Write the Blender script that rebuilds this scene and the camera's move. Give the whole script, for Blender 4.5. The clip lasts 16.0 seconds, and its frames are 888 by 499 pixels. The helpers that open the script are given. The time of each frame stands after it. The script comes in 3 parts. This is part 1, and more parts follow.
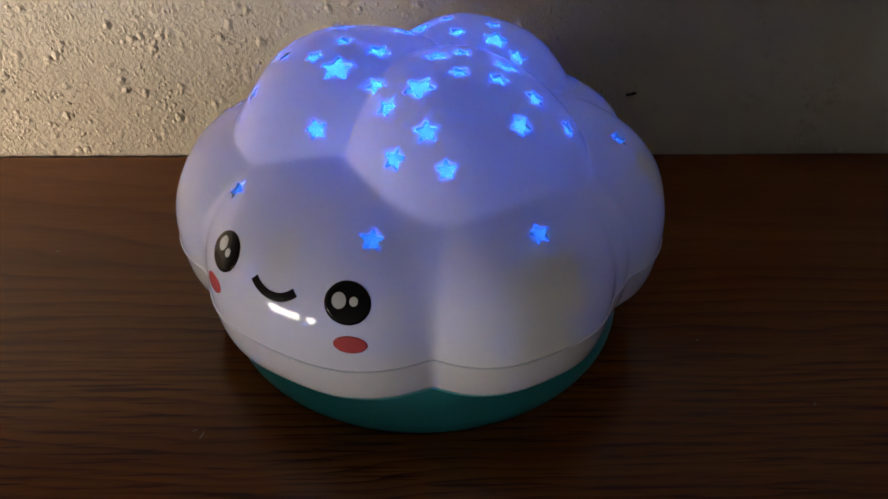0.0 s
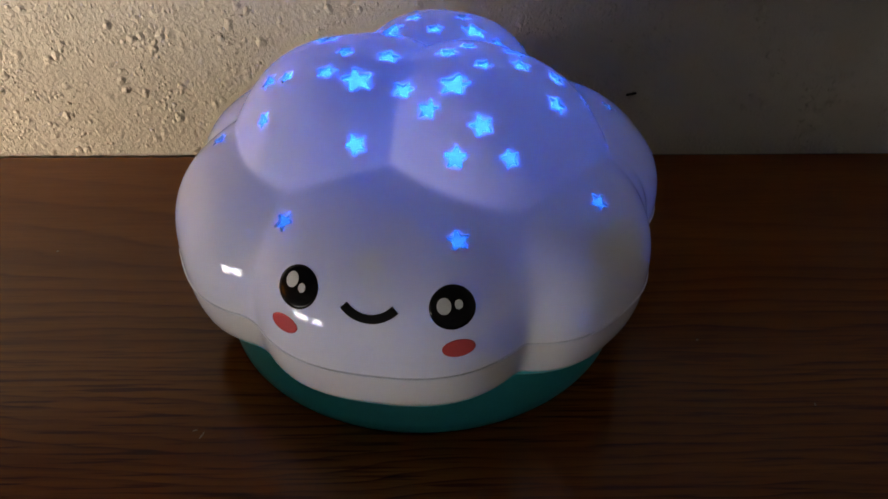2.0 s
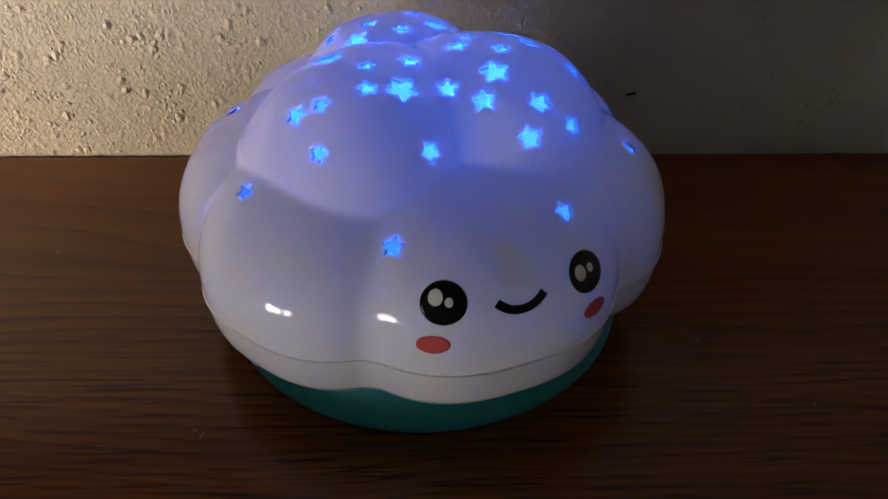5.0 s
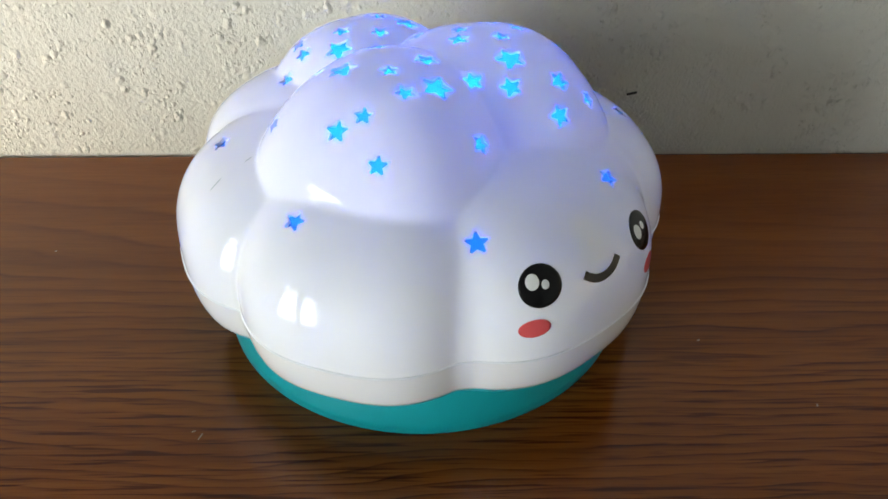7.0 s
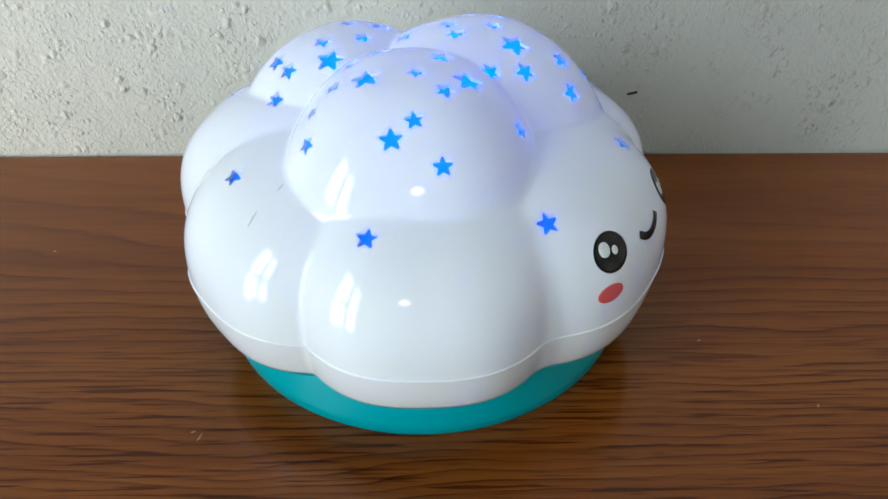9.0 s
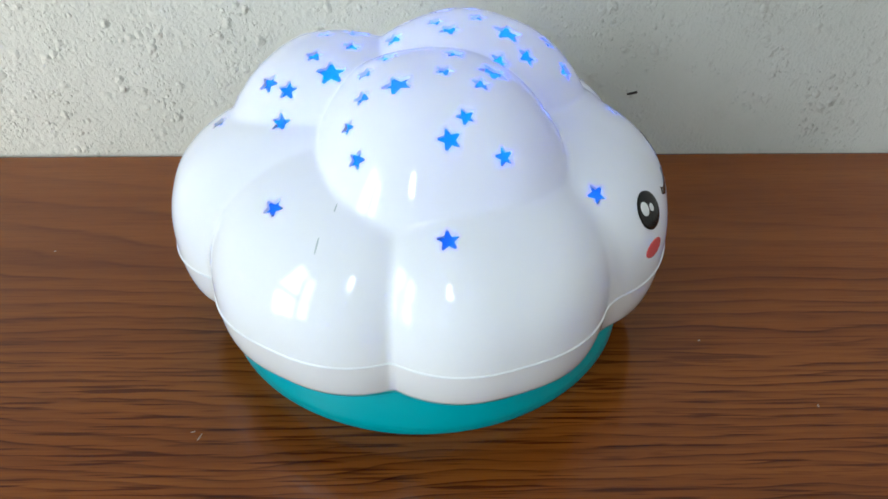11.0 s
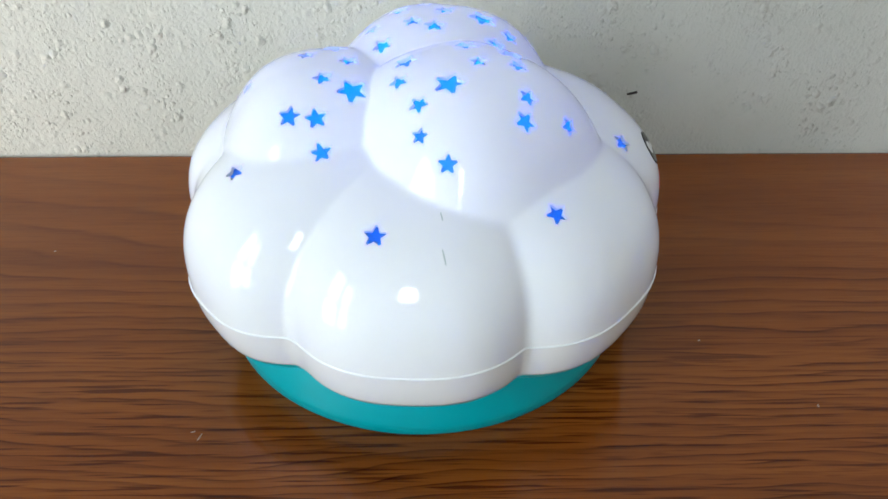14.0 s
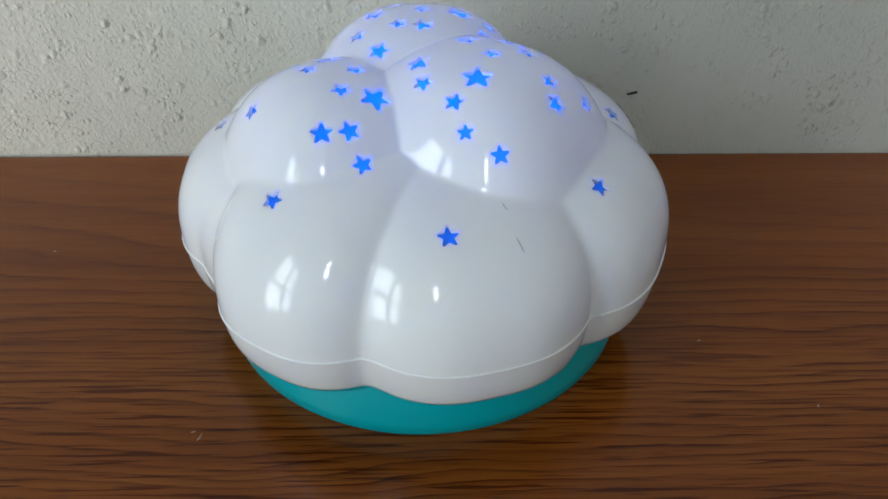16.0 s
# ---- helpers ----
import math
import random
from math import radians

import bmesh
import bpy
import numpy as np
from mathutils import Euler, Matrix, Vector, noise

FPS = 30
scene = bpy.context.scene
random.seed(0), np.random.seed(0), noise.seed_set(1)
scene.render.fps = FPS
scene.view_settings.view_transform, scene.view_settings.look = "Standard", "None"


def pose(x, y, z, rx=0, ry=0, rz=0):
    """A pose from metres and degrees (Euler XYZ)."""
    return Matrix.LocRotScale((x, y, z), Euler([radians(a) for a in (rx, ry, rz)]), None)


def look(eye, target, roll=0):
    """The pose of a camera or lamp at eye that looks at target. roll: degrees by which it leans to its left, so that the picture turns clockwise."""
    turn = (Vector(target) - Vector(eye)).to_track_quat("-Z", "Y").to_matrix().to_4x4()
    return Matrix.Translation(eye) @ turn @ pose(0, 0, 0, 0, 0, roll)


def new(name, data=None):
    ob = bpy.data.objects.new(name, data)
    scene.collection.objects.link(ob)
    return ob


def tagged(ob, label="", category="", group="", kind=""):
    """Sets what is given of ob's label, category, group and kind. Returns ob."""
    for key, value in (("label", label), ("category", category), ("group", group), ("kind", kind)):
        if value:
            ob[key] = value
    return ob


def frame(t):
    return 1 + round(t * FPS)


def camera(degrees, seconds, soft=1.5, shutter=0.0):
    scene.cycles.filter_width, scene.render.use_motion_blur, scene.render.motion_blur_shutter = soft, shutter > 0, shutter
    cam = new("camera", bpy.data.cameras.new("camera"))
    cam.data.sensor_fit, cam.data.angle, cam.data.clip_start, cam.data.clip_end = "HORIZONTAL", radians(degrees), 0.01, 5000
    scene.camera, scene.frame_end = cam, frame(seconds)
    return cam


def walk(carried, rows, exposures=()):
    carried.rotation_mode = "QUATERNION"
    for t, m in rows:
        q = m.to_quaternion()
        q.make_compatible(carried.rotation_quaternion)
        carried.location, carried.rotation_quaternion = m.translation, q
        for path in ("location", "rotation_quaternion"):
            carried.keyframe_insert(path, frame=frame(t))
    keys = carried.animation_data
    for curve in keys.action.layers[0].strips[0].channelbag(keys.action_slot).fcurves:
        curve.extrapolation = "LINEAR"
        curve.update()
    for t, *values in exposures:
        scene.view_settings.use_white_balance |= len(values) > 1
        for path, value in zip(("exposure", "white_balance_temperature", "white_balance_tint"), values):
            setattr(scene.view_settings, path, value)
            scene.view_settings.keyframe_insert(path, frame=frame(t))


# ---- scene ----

from mathutils import geometry, kdtree

# camera: a phone on a stand, 0.28 m from the lamp, looking down
EYE = (0.0, -0.216, 0.1862)
AIM = (EYE[0] + 0.0267342, EYE[1] + 0.78543636, EYE[2] - 0.61836478)
cam = camera(61.95, 16.0, soft=1.6)
STILL = look(EYE, AIM, 0.19)
# the stand settles a little closer to the lamp while the light comes up
CLOSER = look(tuple(e + 0.0019 * (a - e) for e, a in zip(EYE, AIM)), AIM, 0.19)
walk(cam, [(0.0, STILL), (6.5, STILL), (7.3, CLOSER), (16.0, CLOSER)], exposures=[
    (0.0, 1.00, 7850, 20), (6.3, 1.00, 7850, 20), (6.6, 1.15, 7450, 14), (7.0, 0.95, 6800, 8), (7.25, 0.45, 6550, 6), (7.5, 0.20, 6250, 5), (8.2, 0.04, 5950, 4), (9.2, 0.04, 6150, 5),
    (11.3, -0.07, 6180, 7), (15.3, 0.0, 6320, 8), (16.0, -0.64, 6300, 7)])

# ---------------------------------------------------------------- world and light
world = bpy.data.worlds.new("world")
scene.world = world
world.use_nodes = True
wn = world.node_tree
sky = wn.nodes.new("ShaderNodeTexSky")
sky.sky_type, sky.sun_disc = "NISHITA", False
sky.sun_elevation, sky.sun_rotation = radians(1.2), radians(253)
wn.nodes["Background"].inputs["Strength"].default_value = 0.08
wn.links.new(sky.outputs[0], wn.nodes["Background"].inputs["Color"])


def window_light(name, place, target, width, height, watts, colour):
    """The sky's light in a window's opening."""
    lamp = bpy.data.lights.new(name, "AREA")
    lamp.shape, lamp.size, lamp.size_y = "RECTANGLE", width, height
    lamp.energy, lamp.color = watts, colour
    ob = new(name, lamp)
    ob.matrix_world = look(place, target)
    return ob


# low evening sun that rakes along the plaster through an added, unseen side opening
sun = bpy.data.lights.new("sun", "SUN")
sun.energy, sun.angle, sun.color = 5.0, radians(3.5), (1.0, 0.86, 0.66)
new("sun", sun).matrix_world = look((-2.86, -0.88, 0.06), (0, 0, 0))
# tall west window; its added, unseen shutter leaves only a low gap at first
window_light("window_light_west", (-2.30, -1.77, 0.80), (0.0, -1.77, 0.80), 1.56, 2.80, 164.0, (0.88, 0.97, 1.0))
window_light("window_light_south", (-0.38, -2.90, 2.25), (-0.38, 0.0, 2.25), 0.36, 1.40, 54.0, (0.90, 0.98, 1.0))


# ---------------------------------------------------------------- materials
def material(name):
    m = bpy.data.materials.new(name)
    m.use_nodes = True
    nt = m.node_tree
    return m, nt, nt.nodes["Principled BSDF"]


def node(nt, kind, **values):
    n = nt.nodes.new(kind)
    for key, value in values.items():
        n.inputs[key].default_value = value
    return n


def ramp(nt, source, stops):
    n = nt.nodes.new("ShaderNodeValToRGB")
    while len(n.color_ramp.elements) < len(stops):
        n.color_ramp.elements.new(0.5)
    for e, (at, c) in zip(n.color_ramp.elements, stops):
        e.position, e.color = at, (*c, 1) if len(c) == 3 else c
    nt.links.new(source, n.inputs[0])
    return n.outputs[0]


def coords(nt, scale=(1, 1, 1), turn=(0, 0, 0)):
    tc = nt.nodes.new("ShaderNodeTexCoord")
    mp = nt.nodes.new("ShaderNodeMapping")
    mp.inputs["Scale"].default_value = scale
    mp.inputs["Rotation"].default_value = turn
    nt.links.new(tc.outputs["Object"], mp.inputs[0])
    return mp.outputs[0]


def noise_tex(nt, vec, scale, detail=4.0, rough=0.55, distort=0.0):
    n = node(nt, "ShaderNodeTexNoise", Scale=scale, Detail=detail, Roughness=rough, Distortion=distort)
    nt.links.new(vec, n.inputs["Vector"])
    return n.outputs[0]


def math_node(nt, op, a, b):
    n = nt.nodes.new("ShaderNodeMath")
    n.operation = op
    for i, v in enumerate((a, b)):
        if isinstance(v, (int, float)):
            n.inputs[i].default_value = v
        else:
            nt.links.new(v, n.inputs[i])
    return n.outputs[0]


def mix(nt, kind, fac, a, b):
    n = nt.nodes.new("ShaderNodeMix")
    n.data_type, n.blend_type = "RGBA", kind
    for sock, v in ((n.inputs[0], fac), (n.inputs[6], a), (n.inputs[7], b)):
        if isinstance(v, (int, float)):
            sock.default_value = v
        elif isinstance(v, tuple):
            sock.default_value = (*v, 1)
        else:
            nt.links.new(v, sock)
    return n.outputs[2]


def bump(nt, height, strength, distance, before=None):
    n = node(nt, "ShaderNodeBump", Strength=strength, Distance=distance)
    nt.links.new(height, n.inputs["Height"])
    if before is not None:
        nt.links.new(before, n.inputs["Normal"])
    return n.outputs[0]


def node_colour(nt, vec, scale):
    n = node(nt, "ShaderNodeTexNoise", Scale=scale, Detail=2.0)
    nt.links.new(vec, n.inputs["Vector"])
    return n.outputs["Color"]


def make_plaster():
    m, nt, b = material("rough_plaster")
    v = coords(nt)
    fine = noise_tex(nt, v, 640, 4, 0.6)
    warp = mix(nt, "LINEAR_LIGHT", 0.0012, v, node_colour(nt, v, 160))
    lumps = 0.0
    for scale, share, gain in ((230, 0.62, 1.5), (430, 0.62, 1.0), (820, 0.60, 0.5)):
        cell = node(nt, "ShaderNodeTexVoronoi", Scale=scale, Randomness=1.0)
        nt.links.new(warp, cell.inputs["Vector"])
        dome = ramp(nt, cell.outputs["Distance"], [(0.0, (1, 1, 1)), (0.55, (0, 0, 0))])
        sep = nt.nodes.new("ShaderNodeSeparateColor")
        nt.links.new(cell.outputs["Color"], sep.inputs[0])
        kept = ramp(nt, sep.outputs[0], [(share, (0, 0, 0)), (0.98, (1, 1, 1))])
        lumps = math_node(nt, "ADD", lumps, math_node(nt, "MULTIPLY", math_node(nt, "MULTIPLY", dome, kept), gain))
    few = ramp(nt, noise_tex(nt, v, 45, 2), [(0.45, (0, 0, 0)), (0.6, (1, 1, 1))])
    pits = ramp(nt, noise_tex(nt, v, 470, 1, 0.5), [(0.245, (1, 1, 1)), (0.285, (0, 0, 0))])
    pits = math_node(nt, "MULTIPLY", pits, few)
    base = ramp(nt, noise_tex(nt, v, 14, 3), [(0.3, (0.575, 0.575, 0.535)), (0.7, (0.64, 0.635, 0.60))])
    base = mix(nt, "MULTIPLY", math_node(nt, "MULTIPLY", pits, 0.4), base, (0.45, 0.41, 0.36))
    nt.links.new(base, b.inputs["Base Color"])
    b.inputs["Roughness"].default_value = 0.9
    h = math_node(nt, "ADD", math_node(nt, "MULTIPLY", math_node(nt, "MULTIPLY", lumps, math_node(nt, "ADD", 0.35, few)), 0.85), math_node(nt, "MULTIPLY", fine, 0.62))
    h = math_node(nt, "SUBTRACT", h, math_node(nt, "MULTIPLY", pits, 0.25))
    h = math_node(nt, "ADD", h, math_node(nt, "MULTIPLY", noise_tex(nt, v, 90, 3), 0.9))
    nt.links.new(bump(nt, h, 0.78, 0.0012), b.inputs["Normal"])
    return m


def make_room_paint(name, colour):
    m, nt, b = material(name)
    v = coords(nt)
    c = mix(nt, "MULTIPLY", ramp(nt, noise_tex(nt, v, 3, 4), [(0.3, (0, 0, 0)), (0.7, (1, 1, 1))]), colour, (0.93, 0.93, 0.92))
    nt.links.new(c, b.inputs["Base Color"])
    b.inputs["Roughness"].default_value = 0.85
    nt.links.new(bump(nt, noise_tex(nt, v, 120, 3), 0.3, 0.001), b.inputs["Normal"])
    return m


def make_wood():
    """Flat-sawn brown wood: wide plain figure by the wall, rings ever closer towards the front edge."""
    m, nt, b = material("lacquered_brown_wood")
    tc = nt.nodes.new("ShaderNodeTexCoord")
    sep = nt.nodes.new("ShaderNodeSeparateXYZ")
    nt.links.new(tc.outputs["Object"], sep.inputs[0])
    x, y = sep.outputs[0], sep.outputs[1]

    def clamped(value):
        n = nt.nodes.new("ShaderNodeClamp")
        nt.links.new(value, n.inputs[0])
        return n.outputs[0]

    def times(p, q):
        return math_node(nt, "MULTIPLY", p, q)

    def plus(p, q):
        return math_node(nt, "ADD", p, q)
    # distance in front of the plain figure; there the grain leaves the edge at a slant
    u = math_node(nt, "SUBTRACT", times(y, -1.0), 0.06)
    slant = clamped(times(math_node(nt, "SUBTRACT", 0.055, u), 12.0))
    sway = noise_tex(nt, coords(nt, (5.0, 16.0, 16.0)), 1.0, 3, 0.5)
    ripple = noise_tex(nt, coords(nt, (45.0, 60.0, 60.0)), 1.0, 2, 0.5)
    u = math_node(nt, "SUBTRACT", u, times(times(x, 0.15), slant))
    u = plus(u, plus(times(sway, 0.030), times(ripple, 0.0022)))
    u = math_node(nt, "SUBTRACT", u, 0.016)
    ahead = math_node(nt, "MAXIMUM", u, 0.0)
    rings = plus(times(u, 62.0), times(times(ahead, ahead), 900.0))
    turn = (0, 0, radians(-0.6))
    bands = noise_tex(nt, coords(nt, (1.0, 14.0, 14.0), turn), 3.0, 4, 0.55, 0.5)
    base = ramp(nt, bands, [(0.28, (0.186, 0.0470, 0.0062)), (0.5, (0.230, 0.0620, 0.0082)), (0.75, (0.262, 0.0770, 0.0112))])
    # each ring: a thin dark line that fades out on one side, broken along its length
    line = ramp(nt, math_node(nt, "FRACT", rings, 0.0), [(0.0, (0, 0, 0)), (0.10, (1, 1, 1)), (0.20, (0.55, 0.55, 0.55)), (0.55, (0.10, 0.10, 0.10)), (0.9, (0, 0, 0))])
    broken = ramp(nt, noise_tex(nt, coords(nt, (14.0, 170.0, 170.0), turn), 1.0, 3, 0.6), [(0.36, (0.15, 0.15, 0.15)), (0.58, (1, 1, 1))])
    base = mix(nt, "MULTIPLY", times(times(line, broken), clamped(plus(0.40, times(u, 9.0)))), base, (0.33, 0.23, 0.20))
    # short dark vessels, thick towards the front
    front = clamped(plus(0.10, times(plus(ahead, -0.035), 16.0)))
    dash = ramp(nt, noise_tex(nt, coords(nt, (26.0, 640.0, 640.0), turn), 1.0, 2, 0.55, 0.1), [(0.36, (1, 1, 1)), (0.46, (0, 0, 0))])
    base = mix(nt, "MULTIPLY", times(dash, front), base, (0.42, 0.32, 0.29))
    fine = noise_tex(nt, coords(nt, (9.0, 330.0, 330.0), turn), 3.0, 3, 0.6)
    base = mix(nt, "MULTIPLY", ramp(nt, fine, [(0.35, (0.35, 0.35, 0.35)), (0.6, (0, 0, 0))]), base, (0.70, 0.62, 0.58))
    pores = noise_tex(nt, coords(nt, (30.0, 1500.0, 1500.0), turn), 1.4, 2, 0.6)
    pore = ramp(nt, pores, [(0.36, (1, 1, 1)), (0.46, (0, 0, 0))])
    base = mix(nt, "MULTIPLY", times(pore, 0.35), base, (0.5, 0.42, 0.38))
    nt.links.new(base, b.inputs["Base Color"])
    smear = noise_tex(nt, coords(nt), 22, 4, 0.6, 0.6)
    nt.links.new(ramp(nt, smear, [(0.35, (0.07, 0.07, 0.07)), (0.7, (0.15, 0.15, 0.15))]), b.inputs["Roughness"])
    b.inputs["Specular IOR Level"].default_value = 0.33
    nt.links.new(bump(nt, math_node(nt, "SUBTRACT", 1.0, pore), 0.06, 0.0001), b.inputs["Normal"])
    return m


def make_shell(name, colour, through_share):
    """White moulded plastic: glossy outside, lets some of the lamp's light through."""
    m, nt, b = material(name)
    b.inputs["Base Color"].default_value = (*colour, 1)
    b.inputs["Roughness"].default_value = 0.13
    b.inputs["IOR"].default_value = 1.49
    b.inputs["Specular IOR Level"].default_value = 0.5
    v = coords(nt)
    grime = noise_tex(nt, v, 40, 4, 0.6, 0.5)
    nt.links.new(ramp(nt, grime, [(0.3, (0.03, 0.03, 0.03)), (0.75, (0.07, 0.07, 0.07))]), b.inputs["Roughness"])
    tint = ramp(nt, noise_tex(nt, v, 30, 3), [(0.3, tuple(0.97 * c for c in colour)), (0.7, colour)])
    nt.links.new(tint, b.inputs["Base Color"])
    nt.links.new(bump(nt, noise_tex(nt, v, 75, 2), 0.035, 0.0007), b.inputs["Normal"])
    t = node(nt, "ShaderNodeBsdfTranslucent", Color=(0.86, 0.52, 0.92, 1))
    mx = node(nt, "ShaderNodeMixShader", Fac=through_share)
    nt.links.new(b.outputs[0], mx.inputs[1])
    nt.links.new(t.outputs[0], mx.inputs[2])
    nt.links.new(mx.outputs[0], nt.nodes["Material Output"].inputs[0])
    return m


def make_plain(name, colour, rough, spec=0.5, wear=0.06):
    m, nt, b = material(name)
    v = coords(nt)
    c = ramp(nt, noise_tex(nt, v, 60, 4), [(0.3, tuple((1 - wear) * x for x in colour)), (0.7, colour)])
    nt.links.new(c, b.inputs["Base Color"])
    b.inputs["Roughness"].default_value = rough
    b.inputs["Specular IOR Level"].default_value = spec
    return m


def make_glow(name, colour, strength):
    m, nt, b = material(name)
    b.inputs["Base Color"].default_value = (0.8, 0.8, 0.8, 1)
    b.inputs["Emission Color"].default_value = (*colour, 1)
    b.inputs["Emission Strength"].default_value = strength
    return m


def make_pane():
    """Blue frosted film behind the star openings: lit from within, dark blue from outside."""
    m, nt, b = material("blue_frosted_film")
    v = coords(nt)
    nt.links.new(ramp(nt, noise_tex(nt, v, 300, 2), [(0.3, (0.005, 0.030, 0.14)), (0.7, (0.007, 0.038, 0.17))]), b.inputs["Base Color"])
    b.inputs["Roughness"].default_value = 0.45
    t = node(nt, "ShaderNodeBsdfTranslucent", Color=(0.30, 0.85, 0.92, 1))
    mx = node(nt, "ShaderNodeMixShader", Fac=0.23)
    nt.links.new(b.outputs[0], mx.inputs[1])
    nt.links.new(t.outputs[0], mx.inputs[2])
    nt.links.new(mx.outputs[0], nt.nodes["Material Output"].inputs[0])
    return m


PLASTER = make_plaster()
PAINT = make_room_paint("room_paint", (0.43, 0.425, 0.41))
FLOOR = make_room_paint("floor_tile", (0.16, 0.145, 0.13))
WOOD = make_wood()
SHELL = make_shell("white_translucent_plastic", (0.87, 0.88, 0.88), 0.023)
# extra translucency round each star puts its glow halo into the plastic
STAR_HALO = make_shell("star_halo_plastic", (0.87, 0.88, 0.88), 0.17)
RIM = make_shell("white_rim_plastic", (0.78, 0.77, 0.765), 0.02)
TEAL = make_plain("teal_plastic", (0.001, 0.385, 0.440), 0.35)
BLACK = make_plain("black_print", (0.005, 0.005, 0.006), 0.16, 0.25)
WHITE = make_plain("white_print", (0.80, 0.82, 0.84), 0.2)
PINK = make_plain("pink_print", (0.70, 0.100, 0.110), 0.22)
LED = make_glow("blue_led", (0.0, 0.150, 1.0), 150.0)
PANE = make_pane()
INNER = make_plain("inner_pale_blue_plastic", (0.42, 0.50, 0.62), 0.5)
SHUTTER = make_plain("unseen_shutter_paint", (0.10, 0.085, 0.07), 0.6)
MARK = make_plain("dark_chip", (0.03, 0.028, 0.025), 0.8)
GREY = make_plain("grey_scuff", (0.50, 0.55, 0.53), 0.4)
SCUFF = make_plain("pale_scuff", (0.30, 0.19, 0.11), 0.6)


# ---------------------------------------------------------------- mesh helpers
def part(name, bm, mat, parent=None, label="", smooth=False):
    me = bpy.data.meshes.new(name)
    bm.normal_update()
    bm.to_mesh(me)
    bm.free()
    me.materials.append(mat)
    if smooth:
        me.polygons.foreach_set("use_smooth", [True] * len(me.polygons))
    ob = new(name, me)
    if parent is not None:
        ob.parent = parent
    if label:
        tagged(ob, label)
    return ob


def add_box(bm, lo, hi):
    v = [bm.verts.new((x, y, z)) for x in (lo[0], hi[0]) for y in (lo[1], hi[1]) for z in (lo[2], hi[2])]
    for f in ((0, 1, 3, 2), (4, 6, 7, 5), (0, 4, 5, 1), (2, 3, 7, 6), (0, 2, 6, 4), (1, 5, 7, 3)):
        bm.faces.new([v[i] for i in f])


def box(lo, hi, bevel=0.0):
    bm = bmesh.new()
    add_box(bm, lo, hi)
    bmesh.ops.recalc_face_normals(bm, faces=bm.faces)
    if bevel:
        bmesh.ops.bevel(bm, geom=bm.edges[:], offset=bevel, segments=2, affect="EDGES", profile=0.6)
    return bm


def turned(profile, steps=96, close_top=True):
    """A turned body from (radius, height) pairs, bottom to top."""
    bm = bmesh.new()
    rings = [[bm.verts.new((r * math.cos(2 * math.pi * k / steps), r * math.sin(2 * math.pi * k / steps), z)) for k in range(steps)] for r, z in profile]
    for a, b in zip(rings, rings[1:]):
        for k in range(steps):
            bm.faces.new((a[k], a[(k + 1) % steps], b[(k + 1) % steps], b[k]))
    bm.faces.new(rings[0][::-1])
    if close_top:
        bm.faces.new(rings[-1])
    return bm


# ---------------------------------------------------------------- the room
def wall_with_opening(name, axis, at, thick, span, height, opening, mat):
    """A wall across x or y at a coordinate, with a window hole (from, to, sill, head)."""
    bm = bmesh.new()
    (a, b), (lo, hi) = span, height
    cells = [((a, b), (lo, hi))] if not opening else [
        ((a, opening[0]), (lo, hi)), ((opening[1], b), (lo, hi)),
        ((opening[0], opening[1]), (lo, opening[2])), ((opening[0], opening[1]), (opening[3], hi))]
    for (p, q), (r, s) in cells:
        if axis == "x":
            add_box(bm, (at, p, r), (at + thick, q, s))
        else:
            add_box(bm, (p, at, r), (q, at + thick, s))
    bmesh.ops.recalc_face_normals(bm, faces=bm.faces)
    return tagged(part(name, bm, mat), kind="structure")


def build_window(name, axis, at, span, height, posts, bars, thick, label):
    """A window's frame with a rim, upright posts and crossbars, each a part."""
    (a, b), (lo, hi) = span, height
    win = tagged(new(name), label, "window", kind="structure")

    def bar(part_name, p, q, r, t):
        lower, upper = ((at - 0.015, p, r), (at + 0.015, q, t)) if axis == "x" else ((p, at - 0.015, r), (q, at + 0.015, t))
        part(part_name, box(lower, upper, 0.003), WHITE, win)
    bar("stile", a, a + 0.04, lo, hi)
    bar("stile", b - 0.04, b, lo, hi)
    bar("rail", a + 0.04, b - 0.04, lo, lo + 0.03)
    bar("rail", a + 0.04, b - 0.04, hi - 0.04, hi)
    cuts = [a + 0.04] + [x for p in posts for x in (p - thick, p + thick)] + [b - 0.04]
    for p in posts:
        bar("post", p - thick, p + thick, lo + 0.03, hi - 0.04)
    for z in bars:
        for p, q in zip(cuts[::2], cuts[1::2]):
            bar("crossbar", p, q, z - thick, z + thick)
    return win


